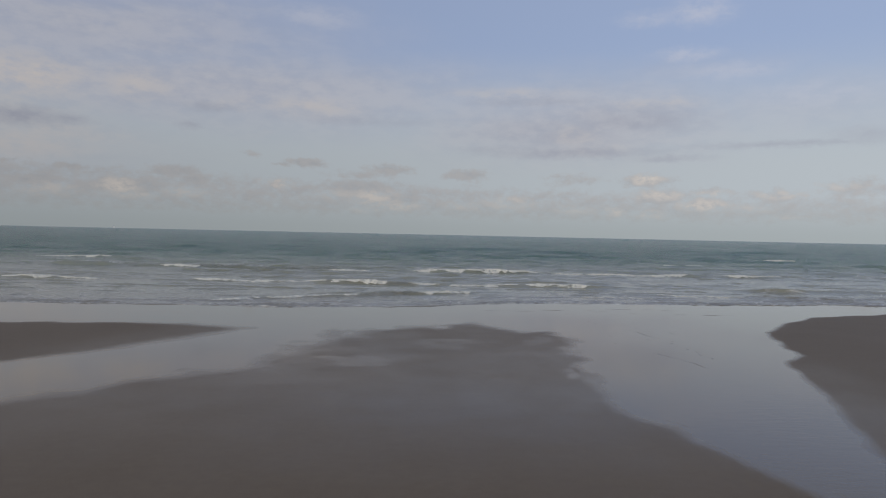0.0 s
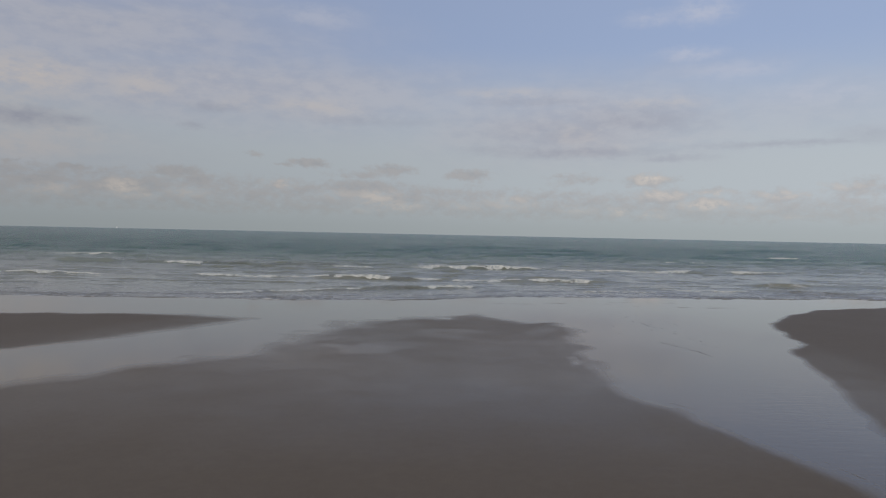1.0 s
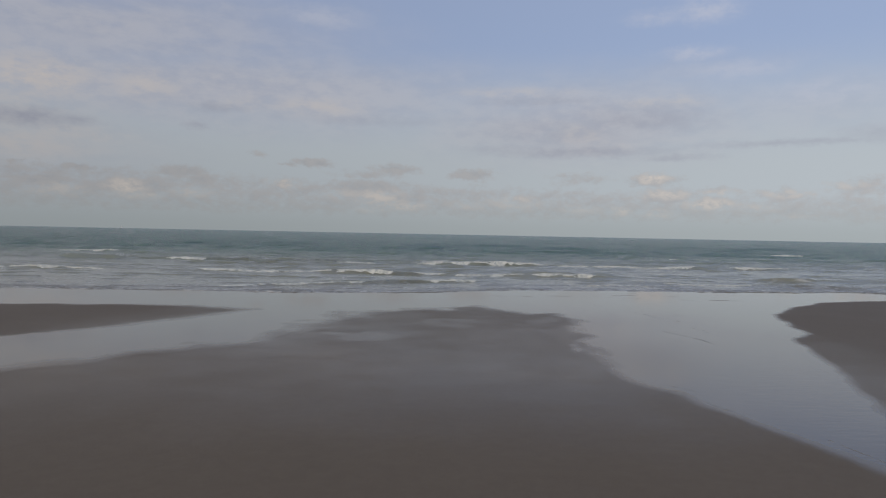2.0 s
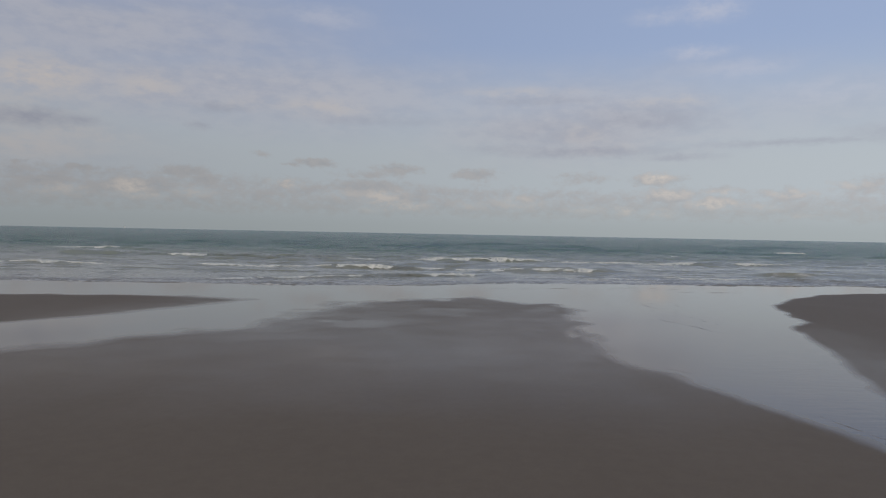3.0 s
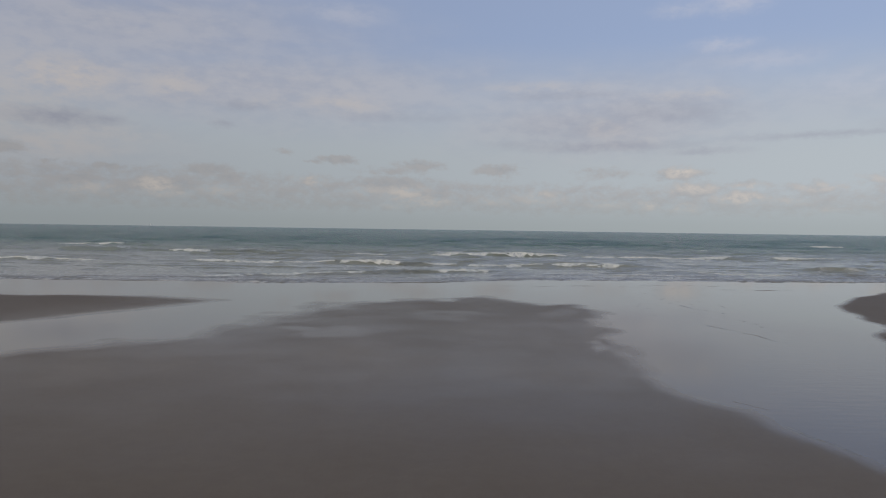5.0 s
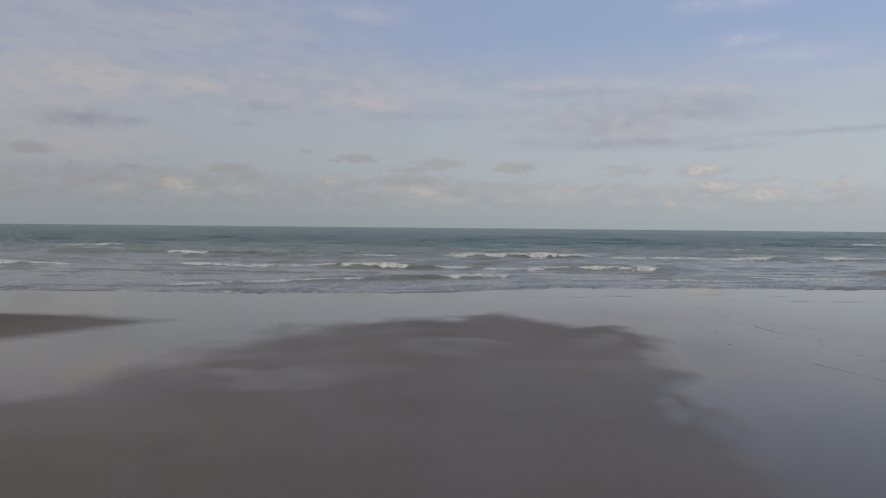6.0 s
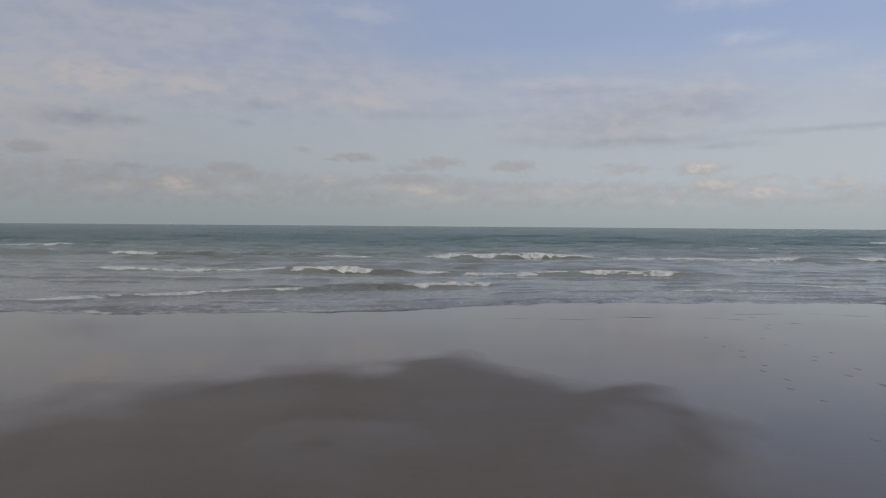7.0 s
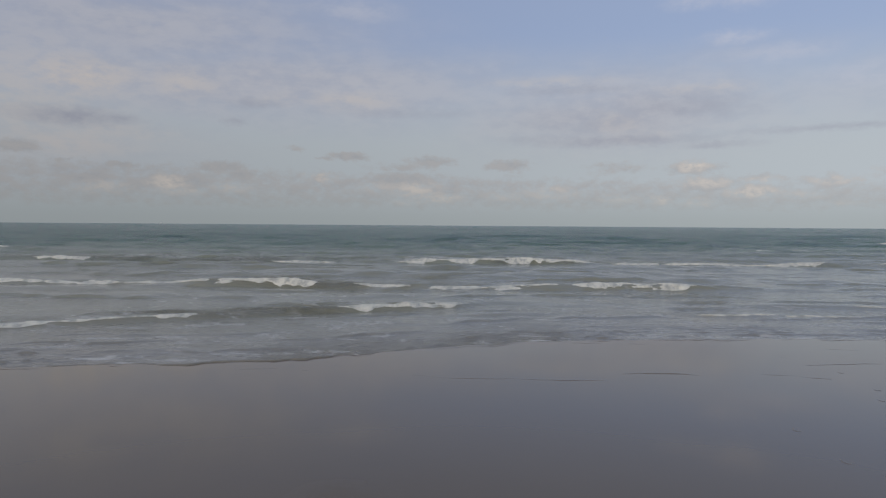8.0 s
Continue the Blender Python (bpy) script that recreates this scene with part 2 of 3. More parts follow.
def sea_material():
    m, n = material("sea_water")
    p = n.add("ShaderNodeNewGeometry").outputs["Position"]
    off = n.attr("offshore")
    froth = n.attr("froth")
    murk = n.noise(n.add("ShaderNodeVectorMath", {0: p, 1: (0.25, 1.0, 1.0)}, operation="MULTIPLY").outputs[0], 0.09, 4, 0.6)
    near = n.mix(murk, (0.218, 0.213, 0.150), (0.262, 0.256, 0.184))
    deep = n.mix(murk, (0.118, 0.208, 0.172), (0.136, 0.228, 0.186))
    tint = n.mix(n.attr("shoal"), n.mix(off, near, deep), (0.218, 0.200, 0.165))
    lace_p = n.add("ShaderNodeVectorMath", {0: p, 1: (0.45, 1.0, 1.0)}, operation="MULTIPLY").outputs[0]
    lace = n.noise(lace_p, 1.3, 7, 0.68, 0.6)
    cells = n.add("ShaderNodeTexVoronoi", {"Vector": n.add("ShaderNodeVectorMath", {0: p, 1: n.xyz(n.math("MULTIPLY", lace, 1.5), n.math("MULTIPLY", lace, 1.5))}).outputs[0],
                                           "Scale": 2.4}, feature="DISTANCE_TO_EDGE").outputs[0]
    foam = n.math("MULTIPLY", n.step(n.math("MULTIPLY_ADD", froth, 0.55, lace), 0.80, 1.02), n.step(cells, 0.30, 0.02, 0.35, 1.0))
    tint = n.mix(foam, tint, (0.60, 0.585, 0.53))
    rough = n.mixf(foam, n.mixf(off, 0.10, 0.21), 0.6)
    wide = n.add("ShaderNodeVectorMath", {0: p, 1: (0.45, 1.0, 1.0)}, operation="MULTIPLY").outputs[0]
    chop = n.math("MULTIPLY_ADD", n.noise(wide, 0.9, 4, 0.6), 1.0, n.math("MULTIPLY", n.noise(wide, 5.0, 4, 0.65), 0.26))
    far_chop = n.noise(n.add("ShaderNodeVectorMath", {0: p, 1: (0.3, 1.0, 1.0)}, operation="MULTIPLY").outputs[0], 0.16, 5, 0.65)
    mid_chop = n.noise(n.add("ShaderNodeVectorMath", {0: p, 1: (0.5, 1.0, 1.0)}, operation="MULTIPLY").outputs[0], 0.50, 5, 0.68)
    chop = n.math("MULTIPLY_ADD", n.math("MULTIPLY", far_chop, off), 1.4, n.math("MULTIPLY_ADD", n.math("MULTIPLY", mid_chop, off), 2.6, chop))
    boil = n.noise(n.add("ShaderNodeVectorMath", {0: p, 1: (0.55, 1.0, 1.0)}, operation="MULTIPLY").outputs[0], 6.0, 5, 0.7, 0.8)
    rough_water = n.bump(boil, n.math("MULTIPLY", n.attr("boil"), 1.0), 0.30)
    normal = n.bump(chop, n.mixf(off, 0.35, 1.0), n.mixf(off, 0.22, 1.3), rough_water)
    b = n.add("ShaderNodeBsdfPrincipled", {"Base Color": tint, "Roughness": rough, "IOR": 1.333, "Specular IOR Level": 0.5, "Normal": normal})
    n.add("ShaderNodeOutputMaterial", {"Surface": b.outputs[0]})
    return m


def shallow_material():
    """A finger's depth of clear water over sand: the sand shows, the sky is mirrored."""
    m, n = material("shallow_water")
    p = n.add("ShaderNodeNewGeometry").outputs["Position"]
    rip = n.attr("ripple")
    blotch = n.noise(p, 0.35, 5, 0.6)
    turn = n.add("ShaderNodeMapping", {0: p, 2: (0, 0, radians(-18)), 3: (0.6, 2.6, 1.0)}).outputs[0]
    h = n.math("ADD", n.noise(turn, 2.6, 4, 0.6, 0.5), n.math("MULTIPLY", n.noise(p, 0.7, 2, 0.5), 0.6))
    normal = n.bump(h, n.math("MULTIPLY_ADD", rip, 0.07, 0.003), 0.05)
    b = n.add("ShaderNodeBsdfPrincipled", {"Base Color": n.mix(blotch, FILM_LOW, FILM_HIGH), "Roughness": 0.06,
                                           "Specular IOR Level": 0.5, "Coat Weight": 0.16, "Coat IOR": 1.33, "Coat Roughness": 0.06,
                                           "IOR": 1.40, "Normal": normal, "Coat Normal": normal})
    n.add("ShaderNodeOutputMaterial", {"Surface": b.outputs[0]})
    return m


def foam_material():
    m, n = material("sea_foam")
    p = n.add("ShaderNodeNewGeometry").outputs["Position"]
    streaked = n.add("ShaderNodeVectorMath", {0: p, 1: (1.0, 0.5, 0.6)}, operation="MULTIPLY").outputs[0]
    tint = n.mix(n.step(n.noise(streaked, 4.0, 7, 0.72), 0.30, 0.60), (0.38, 0.39, 0.35), (0.79, 0.77, 0.66))
    b = n.add("ShaderNodeBsdfPrincipled", {"Base Color": tint, "Roughness": 0.75, "Specular IOR Level": 0.2,
                                           "Normal": n.bump(n.noise(p, 9.0, 5, 0.7), 0.8, 0.06)})
    n.add("ShaderNodeOutputMaterial", {"Surface": b.outputs[0]})
    return m


def plain(name, rgb, rough=0.5):
    m, n = material(name)
    p = n.add("ShaderNodeNewGeometry").outputs["Position"]
    tint = n.mix(n.noise(p, 1.5, 4, 0.6), rgb, tuple(c * 0.85 for c in rgb))
    b = n.add("ShaderNodeBsdfPrincipled", {"Base Color": tint, "Roughness": rough})
    n.add("ShaderNodeOutputMaterial", {"Surface": b.outputs[0]})
    return m


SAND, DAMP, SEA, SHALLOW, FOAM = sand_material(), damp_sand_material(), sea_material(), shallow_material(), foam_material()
SAIL, HULL, MAST = plain("sailcloth", (0.85, 0.85, 0.83), 0.8), plain("white_hull", (0.6, 0.6, 0.6), 0.4), plain("alloy_mast", (0.4, 0.4, 0.42), 0.4)

# ---- numeric helpers ----


def hashed(ix, iy, seed):
    h = (ix.astype(np.int64) * 374761393 + iy.astype(np.int64) * 668265263 + seed * 982451653) & 0x7FFFFFFF
    h = ((h ^ (h >> 13)) * 1274126177) & 0x7FFFFFFF
    return ((h ^ (h >> 16)) & 0xFFFFF) / float(0xFFFFF)


def value_noise(x, y, seed=0):
    """Smooth noise between -1 and 1."""
    x, y = np.broadcast_arrays(np.asarray(x, float), np.asarray(y, float))
    ix, iy = np.floor(x), np.floor(y)
    fx, fy = x - ix, y - iy
    fx, fy = fx * fx * fx * (fx * (fx * 6 - 15) + 10), fy * fy * fy * (fy * (fy * 6 - 15) + 10)
    a, b = hashed(ix, iy, seed), hashed(ix + 1, iy, seed)
    c, d = hashed(ix, iy + 1, seed), hashed(ix + 1, iy + 1, seed)
    return ((a + (b - a) * fx) * (1 - fy) + (c + (d - c) * fx) * fy) * 2 - 1


def fbm(x, y, seed=0, octaves=4):
    total, size = 0.0, 1.0
    for k in range(octaves):
        total = total + value_noise(x * 2 ** k, y * 2 ** k, seed + k * 17) * size
        size *= 0.5
    return total / 1.6


def line_noise(x, scale, row, seed, octaves):
    """Noise that varies with x alone, read from a fine table."""
    line = np.arange(-240.0, 240.0, 0.04)
    return np.interp(x, line, fbm(line / scale, 0 * line + row, seed, octaves))


def smooth(x, lo, hi):
    t = np.clip((x - lo) / (hi - lo), 0, 1)
    return t * t * (3 - 2 * t)


def inside(px, py, outline):
    """Distance from a closed outline, positive inside."""
    best = np.full(px.shape, 1e9)
    odd = np.zeros(px.shape, bool)
    for (ax, ay), (bx, by) in zip(outline, outline[1:] + outline[:1]):
        ux, uy = bx - ax, by - ay
        k = np.clip(((px - ax) * ux + (py - ay) * uy) / (ux * ux + uy * uy), 0, 1)
        best = np.minimum(best, np.hypot(px - ax - k * ux, py - ay - k * uy))
        if ay != by:
            odd ^= ((ay > py) != (by > py)) & (px < ax + (py - ay) / (by - ay) * ux)
    return np.where(odd, best, -best)


def grid_mesh(name, X, Y, Z, mat, attributes=()):
    """A sheet from three arrays of one shape."""
    rows, cols = X.shape
    me = bpy.data.meshes.new(name)
    k = np.arange(rows * cols).reshape(rows, cols)
    quads = np.stack([k[:-1, :-1], k[:-1, 1:], k[1:, 1:], k[1:, :-1]], -1).reshape(-1, 4)
    me.vertices.add(rows * cols)
    me.vertices.foreach_set("co", np.stack([X, Y, Z], -1).astype(np.float32).ravel())
    me.loops.add(quads.size)
    me.loops.foreach_set("vertex_index", quads.astype(np.int32).ravel())
    me.polygons.add(len(quads))
    me.polygons.foreach_set("loop_start", np.arange(0, quads.size, 4, dtype=np.int32))
    me.polygons.foreach_set("use_smooth", np.ones(len(quads), bool))
    me.update(calc_edges=True)
    for key, values in dict(attributes).items():
        me.attributes.new(key, "FLOAT", "POINT").data.foreach_set("value", values.astype(np.float32).ravel())
    me.materials.append(mat)
    return new(name, me)


def axis(lo, hi, step, far, growth):
    """Even steps from lo to hi, then growing ones out to far on both sides."""
    mid = np.arange(lo, hi + step / 2, step)
    grown, s, d = [], step, 0.0
    while d < far:
        s *= growth
        d += s
        grown.append(d)
    grown = np.array(grown)
    return np.concatenate([(lo - grown)[::-1], mid, hi + grown])


# ---- the beach ----
MIDDLE_BANK = [(-9.9, 15.4), (-8.2, 17.4), (-6.2, 18.9), (-4.9, 20.0), (-4.3, 23.0), (-4.5, 25.2), (-3.6, 27.4), (-2.1, 29.3), (0.2, 30.0), (1.2, 31.2), (2.2, 29.5), (3.4, 28.8),
               (5.0, 28.3), (4.9, 25.6), (4.6, 21.6), (4.4, 18.0), (4.5, 15.6), (4.9, 14.2), (5.5, 12.4), (6.1, 10.6), (6.5, 9.0), (7.0, 5.0), (7.5, -12.0), (-60.0, -12.0), (-40.0, 3.0), (-18.0, 10.8)]
LEFT_BANK = [(-8.0, 27.8), (-10.8, 28.8), (-14.5, 28.6), (-19.0, 28.0), (-32.0, 29.6), (-45.0, 22.0), (-32.0, 14.0), (-20.0, 15.8), (-12.8, 20.0), (-10.6, 22.7), (-9.5, 25.0)]
RIGHT_BANK = [(14.1, 29.6), (16.5, 33.2), (19.8, 36.2), (26.0, 39.0), (45.0, 40.0), (60.0, 20.0), (40.0, -12.0), (9.6, -12.0), (8.4, 5.0), (8.0, 10.0), (8.3, 13.0), (9.3, 15.8), (10.0, 17.5),
              (10.5, 19.7), (11.3, 22.2), (12.6, 23.9), (12.8, 25.4), (13.3, 27.3)]
# shallow hollows in the middle bank: place, half sizes, how wet
HOLLOWS = [(-2.4, 21.4, 1.6, 1.2, 0.52), (0.1, 24.6, 1.7, 1.5, 0.34), (-1.1, 24.2, 1.8, 1.0, 0.30), (4.0, 19.6, 0.45, 2.4, 0.75), (3.5, 23.6, 0.7, 1.6, 0.35), (-4.1, 22.0, 1.5, 1.0, 0.8),
           (3.8, 25.8, 1.1, 1.7, 0.36), (-4.2, 19.2, 1.8, 1.0, 0.20)]


def shore(x):
    """Where the swash ends."""
    return (38.3 + 2.6 * np.tanh((x - 0.5) / 5.0) + 0.14 * np.clip(x - 8.0, 0, 40) - 0.8 * smooth(-x, 14.0, 40.0)
            + 0.5 * line_noise(x, 3.1, 0, 5, 5) + 0.14 * line_noise(x, 0.45, 0, 15, 3))


def wetness(x, y):
    """From 0 on drained banks to 1 under a film of water, and the level of the sand."""
    wob, fine = fbm(x / 1.5, y / 1.5, 11, 5), fbm(x / 0.5, y / 0.7, 19, 3)
    up = smooth(y, 12.5, 17.5)
    wx, wy = x + up * 0.8 * fbm(x / 2.3, y / 2.3, 61, 5), y + up * 1.3 * fbm(x / 2.3, y / 2.3, 67, 5)
    mid = inside(wx, wy, MIDDLE_BANK) + 0.10 * wob + up * 0.45 * fbm(x / 0.9, y / 1.4, 71, 4)
    wide = 0.55 + 1.1 * up + 1.2 * smooth(y, 11.0, 15.0) * smooth(x, 3.0, -3.0)
    wet = smooth(-mid, -0.62 * wide, 0.42 * wide)
    left = inside(x, y, LEFT_BANK) + 0.25 * wob
    tip = smooth(x, -14.0, -8.0)
    wet = np.minimum(wet, smooth(-left, -0.5 - 0.7 * tip, 0.35 + 0.45 * tip))
    right = inside(x, y, RIGHT_BANK) + 0.25 * wob
    wet = np.minimum(wet, smooth(-right, -0.35, 0.12))
    level = 0.003 - 0.005 * smooth(wet, 0.7, 1.0) + 0.0015 * fbm(x / 2.2, y / 2.2, 43, 4) * (1 - wet) + 0.03 * smooth(right, 0.0, 6.0)
    for cx, cy, sx, sy, power in HOLLOWS:
        ring = ((wx - cx) / sx) ** 2 + ((wy - cy) / sy) ** 2
        wet = np.maximum(wet, power * smooth(np.exp(-ring) * (1.0 + 0.9 * wob + 0.7 * fine), 0.05, 1.0))
    return wet, level


def grounded(x, y, level):
    """The sand's level with the rise behind the beach and the fall under the sea."""
    z = level + 0.02 * np.maximum(0, -12.0 - y) ** 0.9
    fall = np.maximum(0, y - 40.0)
    return z - 0.02 * np.minimum(fall, 150.0) - 0.3 * smooth(y, 60.0, 140.0)


def sand_height(x, y):
    return grounded(x, y, wetness(x, y)[1])


def beach():
    xs, ys = axis(-26.0, 26.0, 0.16, 4850.0, 1.16), axis(2.0, 42.0, 0.16, 4850.0, 1.16)
    X, Y = np.meshgrid(xs, ys)
    wet, level = wetness(X, Y)
    damp = (0.37 + 0.11 * fbm(X / 2.6, Y / 4.0, 41, 5)) * smooth(Y, 5.0, 18.0) * (1 - 0.22 * smooth(Y, 21.0, 26.0)) * (0.35 + 0.65 * smooth(np.abs(X), 14.0, 7.0))
    return tagged(grid_mesh("ground", X, Y, grounded(X, Y, level), SAND, {"wet": np.maximum(wet, damp)}), "wide flat beach of damp brown sand with drained banks", "sand", kind="structure")


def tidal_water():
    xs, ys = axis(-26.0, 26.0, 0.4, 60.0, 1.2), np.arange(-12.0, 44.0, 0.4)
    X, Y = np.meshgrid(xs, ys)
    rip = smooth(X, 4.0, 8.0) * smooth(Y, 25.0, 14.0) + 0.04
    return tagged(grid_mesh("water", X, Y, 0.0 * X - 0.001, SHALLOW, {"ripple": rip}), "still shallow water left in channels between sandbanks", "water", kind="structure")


# ---- the sea ----
# crest lines: y at x = 0, slant, bow, height, front width, back width, from x, to x, seed
CRESTS = [
    (46.2, 0.50, -0.012, 0.17, 0.42, 1.6, -16.0, 7.0, 3),
    (43.4, 0.30, -0.004, 0.06, 0.30, 1.0, -5.0, 9.0, 4),
    (42.3, 0.05, 0.000, 0.05, 0.30, 0.9, 0.0, 14.0, 14),
    (45.0, 0.03, 0.000, 0.09, 0.34, 1.3, 5.0, 34.0, 15),
    (48.6, -0.03, 0.000, 0.10, 0.36, 1.5, 9.0, 40.0, 16),
    (50.0, 0.02, 0.000, 0.06, 0.40, 1.4, -24.0, -6.0, 5),
    (53.4, 0.01, 0.000, 0.24, 0.50, 2.4, -60.0, 60.0, 6),
    (58.5, 0.00, 0.001, 0.10, 0.60, 2.2, -30.0, 50.0, 7),
    (72.5, 0.02, 0.001, 0.32, 0.75, 3.2, -70.0, 75.0, 8),
    (63.5, -0.02, 0.001, 0.12, 0.60, 2.2, -70.0, 10.0, 9),
    (87.0, 0.03, 0.000, 0.20, 0.90, 4.0, -90.0, 30.0, 10),
    (103.0, 0.02, 0.000, 0.24, 1.00, 4.5, -110.0, 110.0, 11),
    (128.0, -0.02, 0.000, 0.09, 1.40, 6.0, -140.0, 140.0, 12),
    (160.0, 0.02, 0.000, 0.09, 1.80, 8.0, -180.0, 180.0, 13),
]


def crest_y(c, x):
    return c[0] + c[1] * np.clip(x, -25, 25) + c[2] * np.clip(x, -25, 25) ** 2 + 0.02 * c[0] * line_noise(x, c[0] * 0.22, c[8], 31 + c[8], 3)


def crest_height(c, x):
    ends = smooth(x, c[6], c[6] + 4.0) * smooth(x, c[7], c[7] - 4.0)
    return c[3] * ends * np.maximum(0.12, 0.6 + 0.8 * line_noise(x, c[0] * 0.10, c[8], 61 + c[8], 3))


rng = np.random.RandomState(4)
SWELL = [(2 * math.pi / wl, a, rng.uniform(-0.55, 0.55), rng.uniform(0, 6.28), wl) for wl, a in ((wl, 0.009 * wl ** 0.66 * (1 + math.exp(-math.log(wl / 4.0) ** 2))) for wl in np.geomspace(0.7, 34.0, 30))]


def sea_height(x, y, cell=0.0):
    s = y - shore(x)
    z = 0.002 + 0.018 * smooth(s, 0.0, 2.0)
    for c in CRESTS:
        q = y - crest_y(c, x)
        h = crest_height(c, x)
        z = z + h * np.where(q < 0, np.exp(-(q / c[4]) ** 2), np.exp(-(np.abs(q) / c[5]) ** 1.4)) - 0.18 * h * np.exp(-((q + 2.4 * c[4]) / (1.3 * c[4])) ** 2)
    for k, s0 in enumerate((0.55, 1.3, 2.4, 3.8, 5.6, 7.4, 9.5, 11.8, 14.2, 16.6, 19.4, 22.5, 26.0, 30.0, 34.5, 39.0)):
        q = s - s0 - 0.45 * line_noise(x, 2.2, k, 71 + k, 4) - 0.06 * s0 * line_noise(x, 9.0, k, 131 + k, 3)
        tall = min(0.022 + 0.008 * k, 0.062) * smooth(line_noise(x, 2.6 + 0.12 * s0, k, 81 + k, 3), -0.25 + 0.02 * k, 0.35)
        z = z + tall * np.where(q < 0, np.exp(-(q / 0.11) ** 2), np.exp(-(q / (0.35 + 0.05 * k)) ** 2))
    calm = 0.12 + 0.88 * smooth(s, 1.0, 28.0) + 0.4 * smooth(s, 30.0, 90.0)
    for k, a, turn, phase, wl in SWELL:
        patch = 0.6 + 0.6 * value_noise(x / (wl * 4), y / (wl * 3), int(wl * 100))
        z = z + a * calm * patch * np.sin(k * (y * math.cos(turn) + x * math.sin(turn)) + phase) * smooth(wl / np.maximum(cell, 1e-3), 2.5, 5.0)
    z = z + 0.070 * smooth(s, 2.6, 0.3) * np.maximum(0, fbm(x / 0.42, y / 0.17, 91, 3)) * smooth(s, 0.0, 0.15) * smooth(line_noise(x, 4.0, 0, 95, 3), -0.5, 0.2)
    return np.maximum(z, 0.001)


def sea():
    s, step = [0.0], 0.10
    while s[-1] < 4900.0:
        step = 0.05 if s[-1] < 3.0 else 0.10 if s[-1] < 20 else (0.13 if s[-1] < 42 else step * 1.010)
        s.append(s[-1] + step)
    s = np.array(s)
    u = np.linspace(-1, 1, 620)
    u = 0.62 * u + 0.38 * u ** 3
    X = u[None, :] * (1.0 * (s[:, None] + 30.0) + 12.0)
    Y = shore(X) * np.exp(-s[:, None] / 400.0) + 37.5 * (1 - np.exp(-s[:, None] / 400.0)) + s[:, None]
    cell = np.maximum(np.gradient(s)[:, None], np.abs(np.gradient(X, axis=1)) * 0.5)
    Z = sea_height(X, Y, cell)
    Z[0, :] = -0.014
    off = smooth(s, 12.0, 98.0)[:, None] + 0 * X
    froth = 0.55 * smooth(s, 40.0, 3.0)[:, None] + 0 * X
    froth = froth + (0.02 + 0.40 * fbm(X / 0.7, Y / 0.22, 33, 4)) * np.exp(-(s[:, None] / 1.1) ** 2)
    boil = 0.40 * np.exp(-(s[:, None] / 2.2) ** 2) * smooth(line_noise(X, 3.0, 0, 37, 3), -0.5, 0.4)
    for c in CRESTS[:11]:
        q = Y - crest_y(c, X)
        froth = np.maximum(froth, 1.9 * crest_height(c, X) * np.exp(-(np.maximum(q, 0) / (3.2 * c[5])) ** 2) * (q > -0.3) + 0.15 * smooth(s, 50.0, 5.0)[:, None])
    for c in CRESTS[:10]:
        q = Y - crest_y(c, X)
        patches = smooth(fbm(X / (0.1 * c[0]), Y / 3.0, 51 + c[8], 3), -0.1, 0.5)
        boil = np.maximum(boil, 6.0 * crest_height(c, X) * patches * np.exp(-(np.where(q < 0, q / (1.6 * c[4]), q / (1.3 * c[5]))) ** 2))
    shoal = smooth(s, 9.0, 0.3)[:, None] * 0.85 + 0 * X
    return tagged(grid_mesh("sea", X, Y, Z, SEA, {"offshore": off, "froth": froth, "boil": np.minimum(boil, 1.0), "shoal": shoal}), "teal sea with small waves rolling to the beach", "sea", kind="structure")


def breaking_wave(c, x0, x1, roll, label, seed):
    """White water on the face and top of one stretch of a crest."""
    n = max(24, int((x1 - x0) / 0.09))
    u = np.linspace(0, 1, n)
    v = np.linspace(-1, 1, 26)
    x = x0 + (x1 - x0) * u
    yc = crest_y(c, x)
    ends = np.minimum(smooth(u, 0.0, 0.2), smooth(u, 1.0, 0.85)) ** 0.6
    wide = np.maximum(0.12, 0.55 + 0.75 * fbm(x / 1.7, 0 * x, seed, 5) + 0.25 * fbm(x / 0.35, 0 * x, seed + 1, 3)) * ends + 0.03
    X = x[None, :] + 0 * v[:, None]
    front, rear = 1.15 * c[4] * wide, 0.6 * c[4] * wide
    Y = yc[None, :] - 0.35 * c[4] + np.where(v[:, None] < 0, v[:, None] * front[None, :], v[:, None] * rear[None, :])
    lumps = fbm(X / 0.40, Y / 0.22, seed + 3, 4) + 0.3 * fbm(X / 0.12, Y / 0.10, seed + 7, 2)
    gaps = smooth(fbm(X / 1.1, Y / 0.5, seed + 29, 4), -0.8, -0.25)
    thick = 0.45 * roll * (1 - v[:, None] ** 2) * ends[None, :] * (0.8 + 0.4 * lumps) - 0.06 * (1 - gaps) - 0.03 * (np.abs(v[:, None]) > 0.93)
    Z = sea_height(X, Y, 0.2) + thick + 0.012 * lumps
    ob = grid_mesh("breaking_wave", X, Y, Z, FOAM)
    return tagged(ob, label, "wave", "breaking waves")


